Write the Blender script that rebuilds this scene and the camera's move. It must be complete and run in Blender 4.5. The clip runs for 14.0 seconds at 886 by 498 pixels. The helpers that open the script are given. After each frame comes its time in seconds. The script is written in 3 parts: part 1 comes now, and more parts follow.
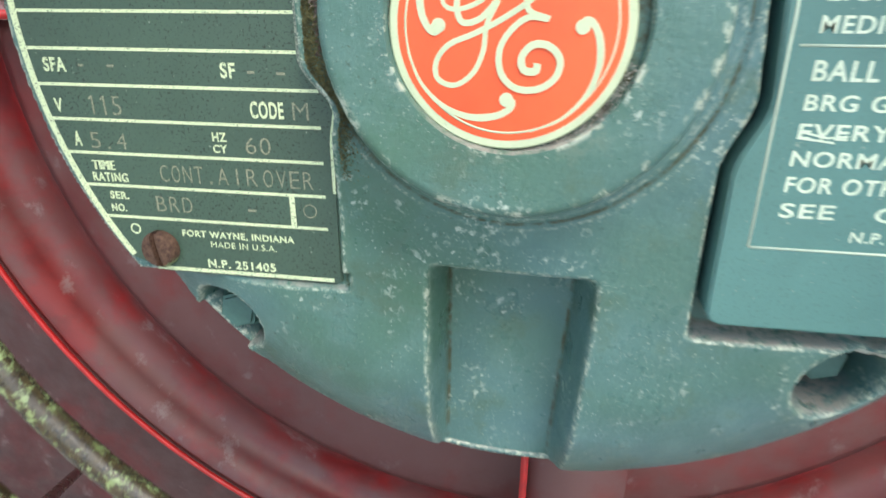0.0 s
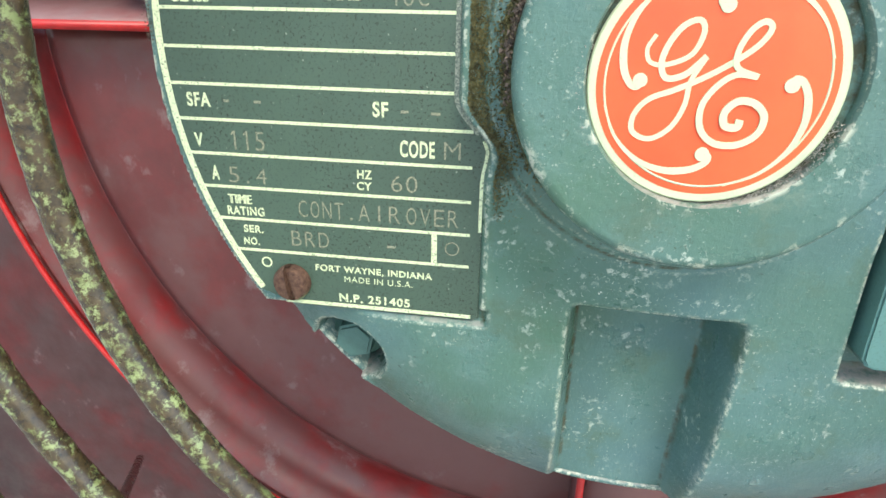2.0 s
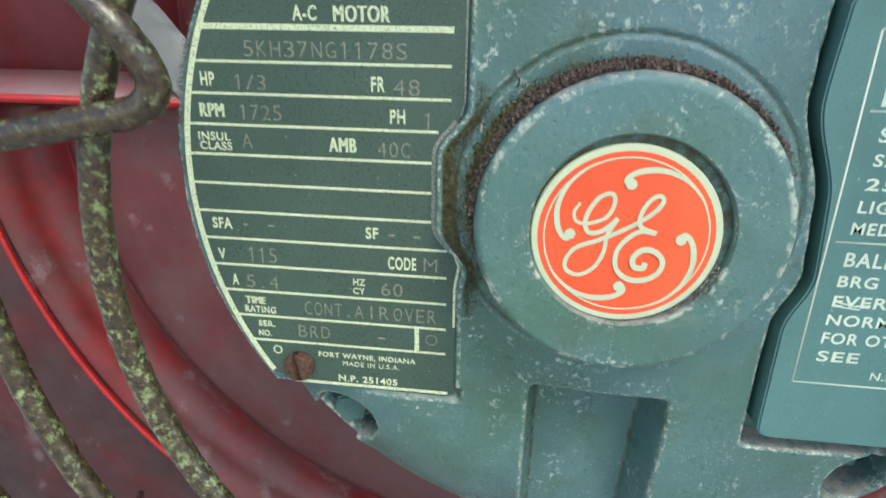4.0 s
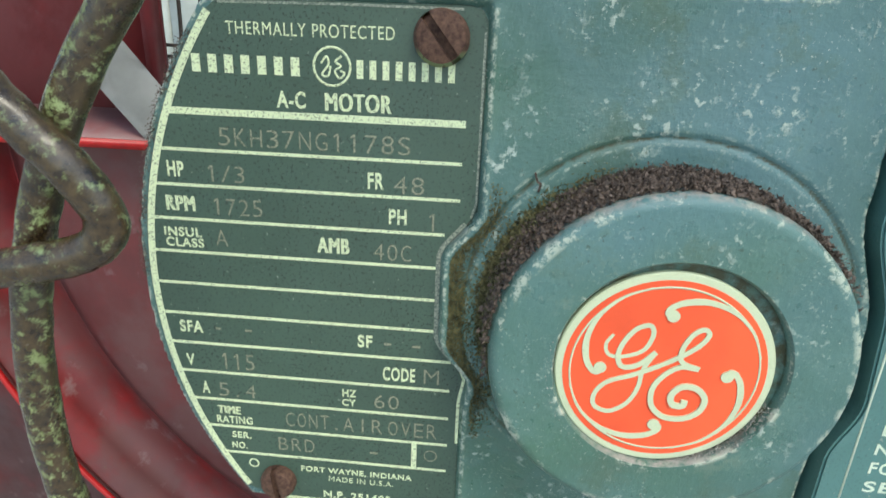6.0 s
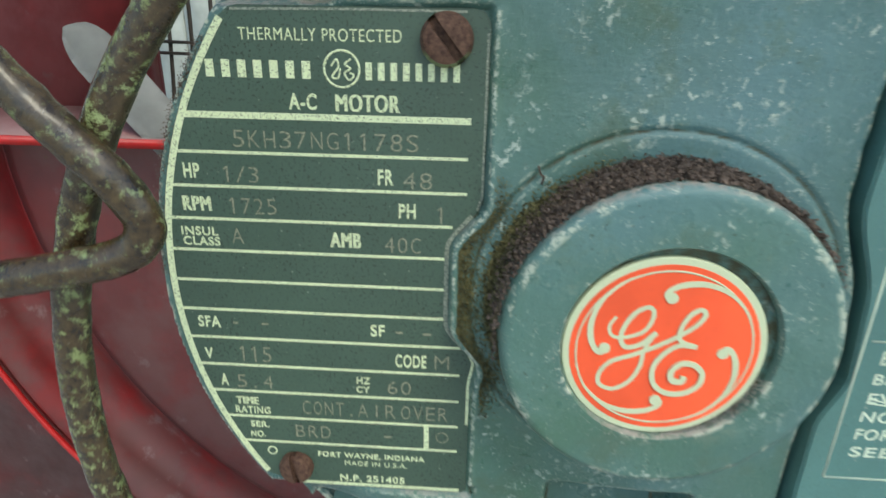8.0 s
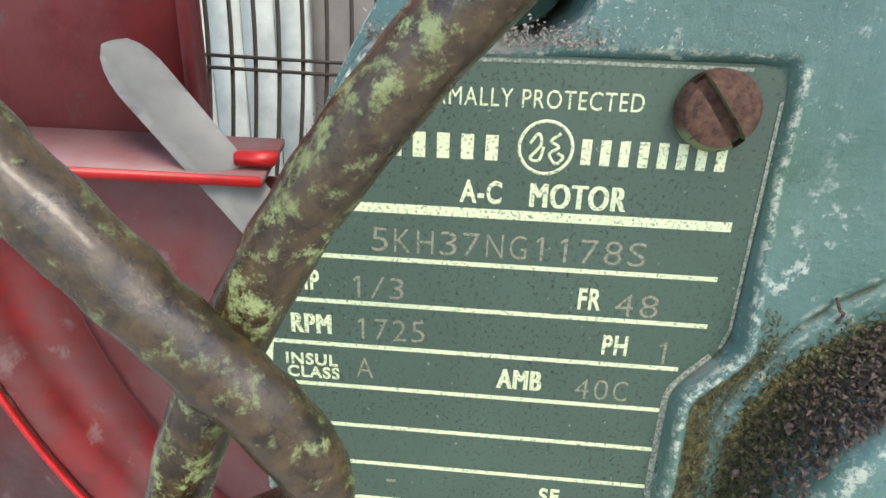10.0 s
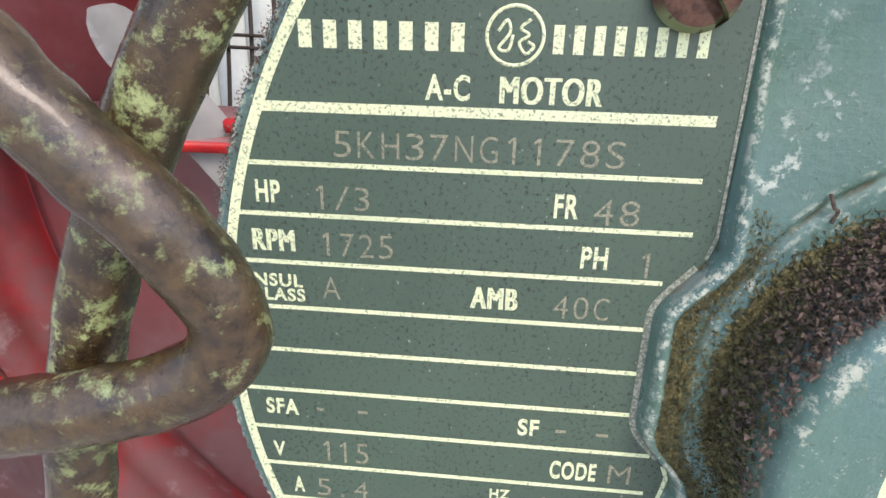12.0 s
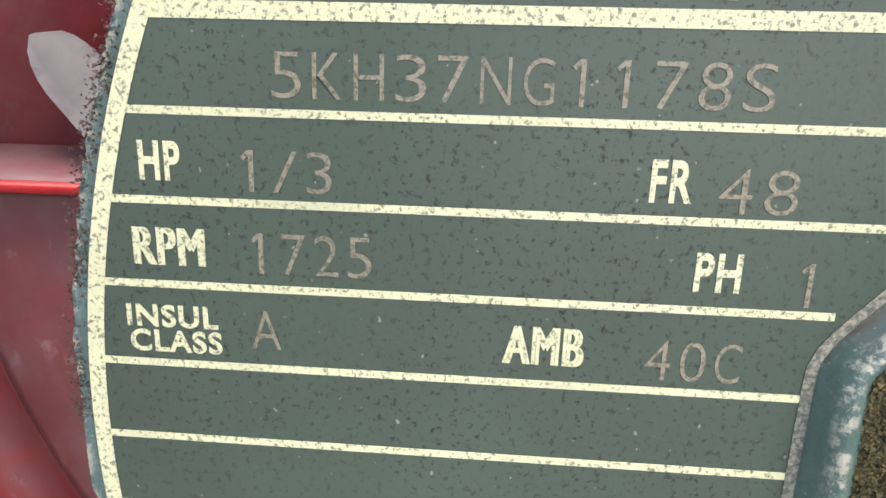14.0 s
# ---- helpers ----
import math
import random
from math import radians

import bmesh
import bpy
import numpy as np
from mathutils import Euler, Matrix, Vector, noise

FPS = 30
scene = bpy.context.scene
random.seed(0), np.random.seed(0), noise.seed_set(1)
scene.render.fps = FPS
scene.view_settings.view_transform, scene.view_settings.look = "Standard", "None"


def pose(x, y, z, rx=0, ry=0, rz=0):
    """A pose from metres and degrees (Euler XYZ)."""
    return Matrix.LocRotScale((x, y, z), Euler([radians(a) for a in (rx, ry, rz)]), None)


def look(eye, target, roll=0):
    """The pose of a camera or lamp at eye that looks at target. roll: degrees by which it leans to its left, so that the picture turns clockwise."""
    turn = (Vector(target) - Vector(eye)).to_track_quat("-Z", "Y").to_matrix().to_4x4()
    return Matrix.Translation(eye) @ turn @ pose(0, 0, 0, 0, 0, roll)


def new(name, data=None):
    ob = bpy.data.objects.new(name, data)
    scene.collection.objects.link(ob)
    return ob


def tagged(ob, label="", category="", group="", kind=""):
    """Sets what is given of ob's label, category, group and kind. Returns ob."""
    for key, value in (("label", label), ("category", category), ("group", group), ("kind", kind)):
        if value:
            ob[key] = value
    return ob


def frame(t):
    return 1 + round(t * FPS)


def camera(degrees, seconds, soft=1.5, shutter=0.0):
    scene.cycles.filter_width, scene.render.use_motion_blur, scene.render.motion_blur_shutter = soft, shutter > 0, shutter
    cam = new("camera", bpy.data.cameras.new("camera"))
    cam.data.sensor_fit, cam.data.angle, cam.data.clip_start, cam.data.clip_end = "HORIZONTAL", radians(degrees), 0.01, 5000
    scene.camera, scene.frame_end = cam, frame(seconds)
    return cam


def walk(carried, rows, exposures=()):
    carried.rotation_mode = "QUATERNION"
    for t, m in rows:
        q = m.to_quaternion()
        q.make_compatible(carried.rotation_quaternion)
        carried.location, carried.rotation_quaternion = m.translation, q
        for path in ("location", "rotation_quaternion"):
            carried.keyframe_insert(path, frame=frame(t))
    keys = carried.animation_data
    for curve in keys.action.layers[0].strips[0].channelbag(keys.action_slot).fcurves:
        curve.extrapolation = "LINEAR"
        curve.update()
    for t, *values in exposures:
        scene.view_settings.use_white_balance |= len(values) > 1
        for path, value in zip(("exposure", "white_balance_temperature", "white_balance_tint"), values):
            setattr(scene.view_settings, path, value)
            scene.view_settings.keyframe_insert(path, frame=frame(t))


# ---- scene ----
S = 0.00088          # one drawing millimetre, in metres
cam = camera(72.93, 14.0, 1.5, 0.4)
PATH = [
    (0.0, 4.06, -90.27, 512.25, 68.16, -0.34, 9.59),
    (0.5, -9.80, -76.58, 512.92, 68.21, -0.43, 9.49),
    (1.0, -22.97, -81.12, 518.07, 67.35, 0.77, 10.97),
    (1.5, -22.25, -88.57, 517.37, 67.59, -1.08, 9.57),
    (2.0, -20.50, -91.54, 518.28, 67.87, -1.00, 9.41),
    (2.5, -19.76, -94.49, 517.67, 68.04, -0.75, 9.42),
    (3.0, -11.41, -98.20, 527.79, 68.73, -0.24, 8.73),
    (3.5, -12.89, -102.62, 533.94, 69.01, -1.08, 8.71),
    (4.0, -17.56, -106.26, 541.91, 68.99, -0.80, 7.72),
    (4.2, -19.58, -107.42, 545.91, 69.23, -1.59, 7.03),
    (6.3, -25.75, -87.12, 556.92, 69.67, -2.58, 4.83),
    (6.5, -20.85, -88.55, 559.63, 68.97, -3.17, 4.32),
    (7.0, -20.53, -97.33, 559.23, 68.42, -1.86, 3.08),
    (7.5, -20.44, -104.24, 555.67, 68.22, -1.05, 3.85),
    (8.0, -28.64, -92.51, 555.52, 68.55, -0.98, 3.68),
    (8.5, -43.45, -76.67, 562.68, 68.18, -1.33, 4.20),
    (8.7, -52.41, -71.60, 562.80, 68.25, -1.45, 4.80),
    (10.8, -55.30, -60.40, 557.60, 69.60, -2.10, 5.30),
    (11.0, -54.58, -60.94, 557.39, 69.74, -1.99, 5.70),
    (11.5, -49.80, -61.69, 552.86, 67.93, -1.39, 5.93),
    (12.0, -50.72, -60.35, 549.11, 68.75, -1.23, 5.55),
    (12.5, -50.68, -60.41, 549.38, 68.64, -1.15, 5.43),
    (13.0, -52.60, -51.63, 544.98, 71.11, -0.48, 4.81),
    (13.5, -54.22, -37.54, 536.63, 76.12, -1.89, 4.14),
    (14.0, -54.65, -36.81, 535.32, 76.12, -1.64, 4.06),
]
walk(cam, [(t, pose(x * S, y * S, z * S, rx, ry, rz)) for t, x, y, z, rx, ry, rz in PATH],
     exposures=((0.0, 0.48, 6800, 3), (0.5, 0.58, 7100, 3), (1.0, 0.74, 7200, 4), (2.0, 0.72, 7000, 4), (3.0, 0.52, 6900, 4), (4.0, 0.20, 6600, 5), (6.5, 0.20, 6700, 2), (7.0, 0.30, 6700, 2), (8.0, 0.00, 6800, 1), (8.5, 0.14, 7000, 2), (11.0, 0.70, 7000, 17), (12.0, 0.62, 7100, 21), (13.0, 0.54, 7300, 27), (14.0, 0.52, 7300, 28)))

# ---- light ----
world = bpy.data.worlds.new("sky")
scene.world = world
world.use_nodes = True
wn = world.node_tree.nodes
sky = wn.new("ShaderNodeTexSky")
sky.sky_type, sky.sun_disc = "NISHITA", False
sky.sun_elevation, sky.sun_rotation = radians(52), radians(150)
wn["Background"].inputs["Strength"].default_value = 0.27
world.node_tree.links.new(sky.outputs[0], wn["Background"].inputs["Color"])
sun = new("sun", bpy.data.lights.new("sun", "SUN"))
sun.data.energy, sun.data.angle, sun.data.color = 2.0, radians(22), (1.0, 0.95, 0.84)
sun.matrix_world = look((0.9, -1.5, 2.6), (0, 0, 0.45))


# ---- materials ----
def mat(name, rough=0.5, metal=0.0, spec=0.5):
    m = bpy.data.materials.new(name)
    m.use_nodes = True
    b = m.node_tree.nodes["Principled BSDF"]
    b.inputs["Roughness"].default_value = rough
    b.inputs["Metallic"].default_value = metal
    b.inputs["Specular IOR Level"].default_value = spec
    return m


def noise_node(m, size, detail=6, rough=0.6, coords="Object", stretch=None):
    """Noise whose cells are about size millimetres of the drawing."""
    n, l = m.node_tree.nodes, m.node_tree.links
    tc = n.new("ShaderNodeTexCoord")
    x = n.new("ShaderNodeTexNoise")
    x.inputs["Scale"].default_value = 1 / (size * S)
    x.inputs["Detail"].default_value, x.inputs["Roughness"].default_value = detail, rough
    src = tc.outputs[coords]
    if stretch:
        mp = n.new("ShaderNodeMapping")
        mp.inputs["Scale"].default_value = stretch
        l.new(src, mp.inputs[0])
        src = mp.outputs[0]
    l.new(src, x.inputs["Vector"])
    return x.outputs["Fac"]


def ramp(m, fac, lo, hi, a=0.0, b=1.0):
    n, l = m.node_tree.nodes, m.node_tree.links
    r = n.new("ShaderNodeMapRange")
    r.clamp = True
    for k, v in zip(("From Min", "From Max", "To Min", "To Max"), (lo, hi, a, b)):
        r.inputs[k].default_value = v
    l.new(fac, r.inputs["Value"])
    return r.outputs["Result"]


def mixed(m, fac, a, b):
    n, l = m.node_tree.nodes, m.node_tree.links
    x = n.new("ShaderNodeMix")
    x.data_type = "RGBA"
    l.new(fac, x.inputs["Factor"])
    for sock, v in ((x.inputs["A"], a), (x.inputs["B"], b)):
        if isinstance(v, tuple):
            sock.default_value = (*v, 1)
        else:
            l.new(v, sock)
    return x.outputs["Result"]


def times(m, a, b):
    x = m.node_tree.nodes.new("ShaderNodeMath")
    x.operation = "MULTIPLY"
    m.node_tree.links.new(a, x.inputs[0])
    if isinstance(b, float):
        x.inputs[1].default_value = b
    else:
        m.node_tree.links.new(b, x.inputs[1])
    return x.outputs[0]


def finish(m, colour, rough=None, bump=None, depth=0.1):
    n, l = m.node_tree.nodes, m.node_tree.links
    b = n["Principled BSDF"]
    if isinstance(colour, tuple):
        b.inputs["Base Color"].default_value = (*colour, 1)
    else:
        l.new(colour, b.inputs["Base Color"])
    if rough is not None:
        l.new(rough, b.inputs["Roughness"])
    if bump is not None:
        k = n.new("ShaderNodeBump")
        k.inputs["Strength"].default_value = 0.6
        k.inputs["Distance"].default_value = depth * S
        l.new(bump, k.inputs["Height"])
        l.new(k.outputs[0], b.inputs["Normal"])
    return m


def facing_up(m, lo, hi):
    """How far the surface faces upwards, where dust settles."""
    n, l = m.node_tree.nodes, m.node_tree.links
    g = n.new("ShaderNodeNewGeometry")
    s = n.new("ShaderNodeSeparateXYZ")
    l.new(g.outputs["Normal"], s.inputs[0])
    return ramp(m, s.outputs["Z"], lo, hi)


def pointed(m, lo, hi):
    """Where edges stand out, and so are rubbed bare, or corners hold dirt."""
    g = m.node_tree.nodes.new("ShaderNodeNewGeometry")
    return ramp(m, g.outputs["Pointiness"], lo, hi)


def cast_paint(name, edges):
    m = mat(name, 0.45)
    c = mixed(m, ramp(m, noise_node(m, 45, 3), 0.35, 0.65), (0.074, 0.150, 0.134), (0.100, 0.195, 0.204))
    c = mixed(m, ramp(m, noise_node(m, 85, 3), 0.44, 0.60, 0, 0.75), c, (0.066, 0.142, 0.080))
    c = mixed(m, ramp(m, noise_node(m, 7, 8), 0.48, 0.70, 0, 0.55), c, (0.13, 0.23, 0.21))
    c = mixed(m, ramp(m, noise_node(m, 14, 8, 0.7), 0.54, 0.66, 0, 0.6), c, (0.055, 0.095, 0.050))
    chips = times(m, ramp(m, noise_node(m, 1.3, 4, 0.6), 0.545, 0.61), ramp(m, noise_node(m, 12, 8, 0.72), 0.525, 0.63))
    c = mixed(m, chips, c, (0.40, 0.46, 0.39))
    # Fine pale grit, with glints off the rough paint put into the same specks.
    grit = times(m, ramp(m, noise_node(m, 0.55, 4, 0.7), 0.62, 0.68), ramp(m, noise_node(m, 26, 5), 0.46, 0.60, 0.05, 0.8 if edges else 0.4))
    c = mixed(m, grit, c, (0.62, 0.64, 0.56))
    c = mixed(m, times(m, ramp(m, noise_node(m, 0.7, 3), 0.64, 0.70), ramp(m, noise_node(m, 17, 3), 0.45, 0.65, 0.1, 0.8)), c, (0.03, 0.04, 0.026))
    rub = times(m, pointed(m, 0.51, 0.55), ramp(m, noise_node(m, 1.2 if edges else 3.5, 8, 0.75), 0.48 if edges else 0.53, 0.58))
    c = mixed(m, rub, c, (0.50, 0.53, 0.42))
    grime = times(m, pointed(m, 0.487, 0.455), ramp(m, noise_node(m, 2.2, 6, 0.7), 0.38, 0.56))
    c = mixed(m, grime, c, (0.050, 0.052, 0.022))
    dust = times(m, facing_up(m, 0.5, 0.95), ramp(m, noise_node(m, 2.0, 6, 0.7), 0.38, 0.56))
    c = mixed(m, dust, c, (0.32, 0.29, 0.255))
    return finish(m, c, ramp(m, noise_node(m, 8, 5), 0.3, 0.7, 0.22, 0.46), noise_node(m, 1.3, 8, 0.7), 0.40)


def plate_paint(name, base, speck):
    m = mat(name, 0.4)
    c = mixed(m, ramp(m, noise_node(m, 25, 4), 0.35, 0.65), base, tuple(v * 1.25 for v in base))
    specks = times(m, ramp(m, noise_node(m, 0.52, 6, 0.72), 0.553, 0.60), ramp(m, noise_node(m, 14, 4), 0.40, 0.60, 0.35, 1.0))
    c = mixed(m, times(m, specks, speck), c, (0.012, 0.014, 0.012))
    pale = ramp(m, noise_node(m, 0.8, 2), 0.70, 0.73, 0, 0.7)
    c = mixed(m, pale, c, (0.30, 0.34, 0.28))
    return finish(m, c, ramp(m, noise_node(m, 5, 5), 0.3, 0.7, 0.34, 0.5), noise_node(m, 0.6, 5), 0.05)


def print_paint(name, base, worn, lo=0.535, hi=0.60):
    m = mat(name, 0.5)
    wear = times(m, ramp(m, noise_node(m, 0.34, 5, 0.75), lo, hi), 0.85)
    c = mixed(m, wear, base, worn)
    c = mixed(m, ramp(m, noise_node(m, 9, 4), 0.5, 0.72, 0, 0.5), c, tuple(v * 0.7 for v in base))
    return finish(m, c, None, noise_node(m, 0.4, 4), 0.04)


def wire_paint(name, lo, hi, pale=(0.36, 0.42, 0.20), gloss=0.12):
    m = mat(name, 0.4)
    b = m.node_tree.nodes["Principled BSDF"]
    b.inputs["Coat Weight"].default_value, b.inputs["Coat Roughness"].default_value = 0.3, 0.14
    rust = mixed(m, ramp(m, noise_node(m, 1.4, 8, 0.7), 0.35, 0.65), (0.016, 0.010, 0.005), (0.075, 0.049, 0.020))
    paint = mixed(m, ramp(m, noise_node(m, 6, 3), 0.4, 0.6), (0.15, 0.18, 0.065), pale)
    f = ramp(m, noise_node(m, 1.9, 11, 0.76), lo, hi)
    return finish(m, mixed(m, f, rust, paint), ramp(m, noise_node(m, 4, 4), 0.4, 0.6, gloss, 0.24 + gloss), noise_node(m, 0.9, 8, 0.7), 0.17)


def red_paint(name, least, dust, clean=(0.15, 0.005, 0.006), dusty=(0.118, 0.048, 0.045)):
    m = mat(name, 0.45)
    c = mixed(m, ramp(m, noise_node(m, 18, 5), 0.4, 0.62), clean, tuple(v * 0.62 for v in clean))
    d = ramp(m, noise_node(m, 38, 8, 0.62), 0.42, 0.56, least, dust)
    c = mixed(m, d, c, dusty)
    smear = times(m, ramp(m, noise_node(m, 22, 7, 0.65, "Object", (1.3, 1, 1.0)), 0.60, 0.68), 0.55)
    c = mixed(m, smear, c, (0.20, 0.14, 0.135))
    spots = ramp(m, noise_node(m, 7, 4, 0.6), 0.70, 0.75, 0, 0.8)
    c = mixed(m, spots, c, (0.11, 0.045, 0.025))
    return finish(m, c, ramp(m, noise_node(m, 15, 4), 0.3, 0.7, 0.35, 0.6), noise_node(m, 3, 6), 0.15)


def rusty(name, a, b, paint=None):
    m = mat(name, 0.75, 0.2)
    c = mixed(m, ramp(m, noise_node(m, 0.9, 8, 0.7), 0.35, 0.65), a, b)
    if paint:
        c = mixed(m, times(m, facing_up(m, -0.35, -0.6), ramp(m, noise_node(m, 1.5, 6), 0.36, 0.44)), c, paint)
    return finish(m, c, None, noise_node(m, 0.7, 8, 0.75), 0.35)


def plain(name, base, rough=0.5, metal=0.0, size=6.0, bump=0.08):
    m = mat(name, rough, metal)
    c = mixed(m, ramp(m, noise_node(m, size, 6), 0.35, 0.65), tuple(v * 0.8 for v in base), tuple(min(1, v * 1.12) for v in base))
    return finish(m, c, None, noise_node(m, size * 0.2, 6), bump)


CAST = cast_paint("worn_green_casting_paint", True)
HUB = cast_paint("worn_green_hub_paint", False)
PLATE = plate_paint("dark_green_plate_enamel", (0.049, 0.083, 0.059), 0.95)
PLATE2 = plate_paint("blue_green_plate_enamel", (0.082, 0.180, 0.166), 0.25)
CREAM = print_paint("cream_print", (0.66, 0.73, 0.45), (0.09, 0.12, 0.08))
CREAM2 = print_paint("pale_print", (0.62, 0.70, 0.55), (0.10, 0.18, 0.17), 0.60, 0.68)
STAMP = print_paint("stamped_tan", (0.29, 0.285, 0.195), (0.06, 0.08, 0.055), 0.46, 0.60)
EDGE = print_paint("bare_scratched_edge", (0.33, 0.35, 0.27), (0.07, 0.10, 0.08), 0.42, 0.56)
WIRE = wire_paint("rusted_wire_with_paint_flecks", 0.555, 0.68, (0.24, 0.30, 0.13), 0.07)
HOOP = wire_paint("chipped_green_paint_over_rust", 0.515, 0.60, (0.29, 0.35, 0.15))
# Three dish reds kept dark: the housing's shade is put into their colour.
RED = red_paint("dusty_red_paint", 0.45, 0.95)
RED_FRESH = red_paint("rubbed_red_paint", 0.05, 0.75, (0.18, 0.005, 0.006), (0.100, 0.036, 0.034))
RED_OUT = red_paint("dark_dusty_red_paint", 0.15, 0.8, (0.10, 0.0035, 0.0045), (0.046, 0.019, 0.018))
# Side panel red, made lighter: light from the sky is put into it.
RED_PANEL = red_paint("skylit_red_paint", 0.3, 0.8, (0.24, 0.018, 0.020), (0.23, 0.072, 0.074))
RED_LEDGE = red_paint("thickly_dusted_red_paint", 0.6, 1.0, (0.25, 0.025, 0.025), (0.21, 0.115, 0.115))
RED_EDGE = plain("bright_red_edge_paint", (0.42, 0.010, 0.010), 0.4)
ORANGE = plain("orange_enamel", (0.90, 0.105, 0.035), 0.3, 0, 20, 0.01)
IVORY = print_paint("ivory_enamel", (0.54, 0.59, 0.39), (0.30, 0.35, 0.24), 0.55, 0.75)
RUST = rusty("brown_rust", (0.050, 0.022, 0.014), (0.16, 0.085, 0.055), (0.22, 0.27, 0.13))
DUST = rusty("brown_dust", (0.040, 0.028, 0.021), (0.20, 0.145, 0.115))
STEEL = plain("dull_zinc", (0.50, 0.52, 0.46), 0.35, 0.8, 3, 0.15)
ZINC = rusty("dull_zinc_with_green_paint", (0.22, 0.21, 0.17), (0.50, 0.51, 0.44), (0.34, 0.42, 0.22))
BLADE = plain("dusty_grey_metal", (0.37, 0.37, 0.34), 0.6, 0.0, 30, 0.1)
DARK = plain("dark_oxidised_wire", (0.06, 0.05, 0.04), 0.7, 0.2, 3, 0.1)
WALL = plain("grey_brown_wall", (0.33, 0.29, 0.25), 0.9, 0, 90, 2.0)
WHITE = plain("white_boards", (0.50, 0.53, 0.48), 0.7, 0, 60, 0.5)
# Unseen ground; its grey is raised to bounce more fill onto the motor.
FLOOR = plain("concrete", (0.42, 0.41, 0.39), 0.9, 0, 120, 2.0)
GREEN_BOLT = plain("green_painted_bolt", (0.07, 0.15, 0.13), 0.45, 0, 4, 0.15)


# ---- mesh helpers, all in drawing millimetres ----
def thing(name, label, category, group="", kind=""):
    ob = new(name)
    ob.empty_display_size = 0.01
    return tagged(ob, label, category, group, kind)


def part(name, bm, material, parent=None, label="", smooth=True):
    me = bpy.data.meshes.new(name)
    bmesh.ops.recalc_face_normals(bm, faces=bm.faces)
    bm.to_mesh(me)
    bm.free()
    me.transform(Matrix.Scale(S, 4))
    me.materials.append(material)
    for f in me.polygons:
        f.use_smooth = smooth
    ob = new(name, me)
    ob.parent = parent
    if label:
        tagged(ob, label)
    return ob


def crease(ob, degrees=35):
    """Sharp edges past that angle."""
    bm = bmesh.new()
    bm.from_mesh(ob.data)
    for e in bm.edges:
        e.smooth = len(e.link_faces) == 2 and e.calc_face_angle(0) < radians(degrees)
    bm.to_mesh(ob.data)
    bm.free()
    return ob


def revolve(profile, cx, cz, steps=96):
    """A closed ring of (radius, y) points turned about the motor's axis."""
    bm = bmesh.new()
    rings = []
    for k in range(steps):
        a = 2 * math.pi * k / steps
        rings.append([bm.verts.new((cx + r * math.cos(a), y, cz + r * math.sin(a))) for r, y in profile])
    for k in range(steps):
        p, q = rings[k], rings[(k + 1) % steps]
        for i in range(len(profile) - 1):
            bm.faces.new((p[i], p[i + 1], q[i + 1], q[i]))
    bmesh.ops.remove_doubles(bm, verts=bm.verts, dist=0.002)
    return bm


def slab(outline, y0, y1, bevel=0.0):
    """A flat outline of (x, z) points, from y0 (front) to y1 (back)."""
    bm = bmesh.new()
    f = bm.faces.new([bm.verts.new((x, y0, z)) for x, z in outline])
    r = bmesh.ops.extrude_face_region(bm, geom=[f])
    vs = [g for g in r["geom"] if isinstance(g, bmesh.types.BMVert)]
    bmesh.ops.translate(bm, verts=vs, vec=(0, y1 - y0, 0))
    if bevel:
        es = [e for e in bm.edges if all(abs(v.co.y - y0) < 1e-6 for v in e.verts)]
        bmesh.ops.bevel(bm, geom=es, offset=bevel, segments=2, affect="EDGES")
    return bm


def box(x0, x1, y0, y1, z0, z1, bevel=0.0):
    bm = slab([(x0, z0), (x1, z0), (x1, z1), (x0, z1)], y0, y1)
    if bevel:
        bmesh.ops.bevel(bm, geom=bm.edges[:], offset=bevel, segments=2, affect="EDGES")
    return bm


def smooth_line(points, per=10, closed=False):
    """Points glided through by a Catmull-Rom curve."""
    P = [Vector(p) for p in points]
    n = len(P)
    out = []
    for i in range(n if closed else n - 1):
        a, b = P[i], P[(i + 1) % n]
        z = P[i - 1] if closed or i else a * 2 - b
        c = P[(i + 2) % n] if closed or i + 2 < n else b * 2 - a
        for k in range(per):
            t = k / per
            out.append(0.5 * ((2 * a) + (b - z) * t + (2 * z - 5 * a + 4 * b - c) * t * t + (3 * a - z - 3 * b + c) * t ** 3))
    if not closed:
        out.append(P[-1])
    return out


def tube(points, radius, sides=14, closed=False, rough=0.0):
    bm = bmesh.new()
    n = len(points)
    rings, side = [], None
    for i, p in enumerate(points):
        a = points[(i - 1) % n] if closed or i else p
        b = points[(i + 1) % n] if closed or i + 1 < n else p
        d = (b - a).normalized()
        side = (Vector((0, 1, 0)) if side is None else side)
        side = (side - d * side.dot(d)).normalized()
        up = d.cross(side)
        ring = []
        for k in range(sides):
            w = 2 * math.pi * k / sides
            v = side * math.cos(w) + up * math.sin(w)
            r = radius * (1 + rough * noise.noise((p + v * radius) * 0.55))
            ring.append(bm.verts.new(p + v * r))
        rings.append(ring)
    for i in range(n if closed else n - 1):
        p, q = rings[i], rings[(i + 1) % n]
        for k in range(sides):
            bm.faces.new((p[k], p[(k + 1) % sides], q[(k + 1) % sides], q[k]))
    if not closed:
        bm.faces.new(rings[0])
        bm.faces.new(rings[-1])
    return bm


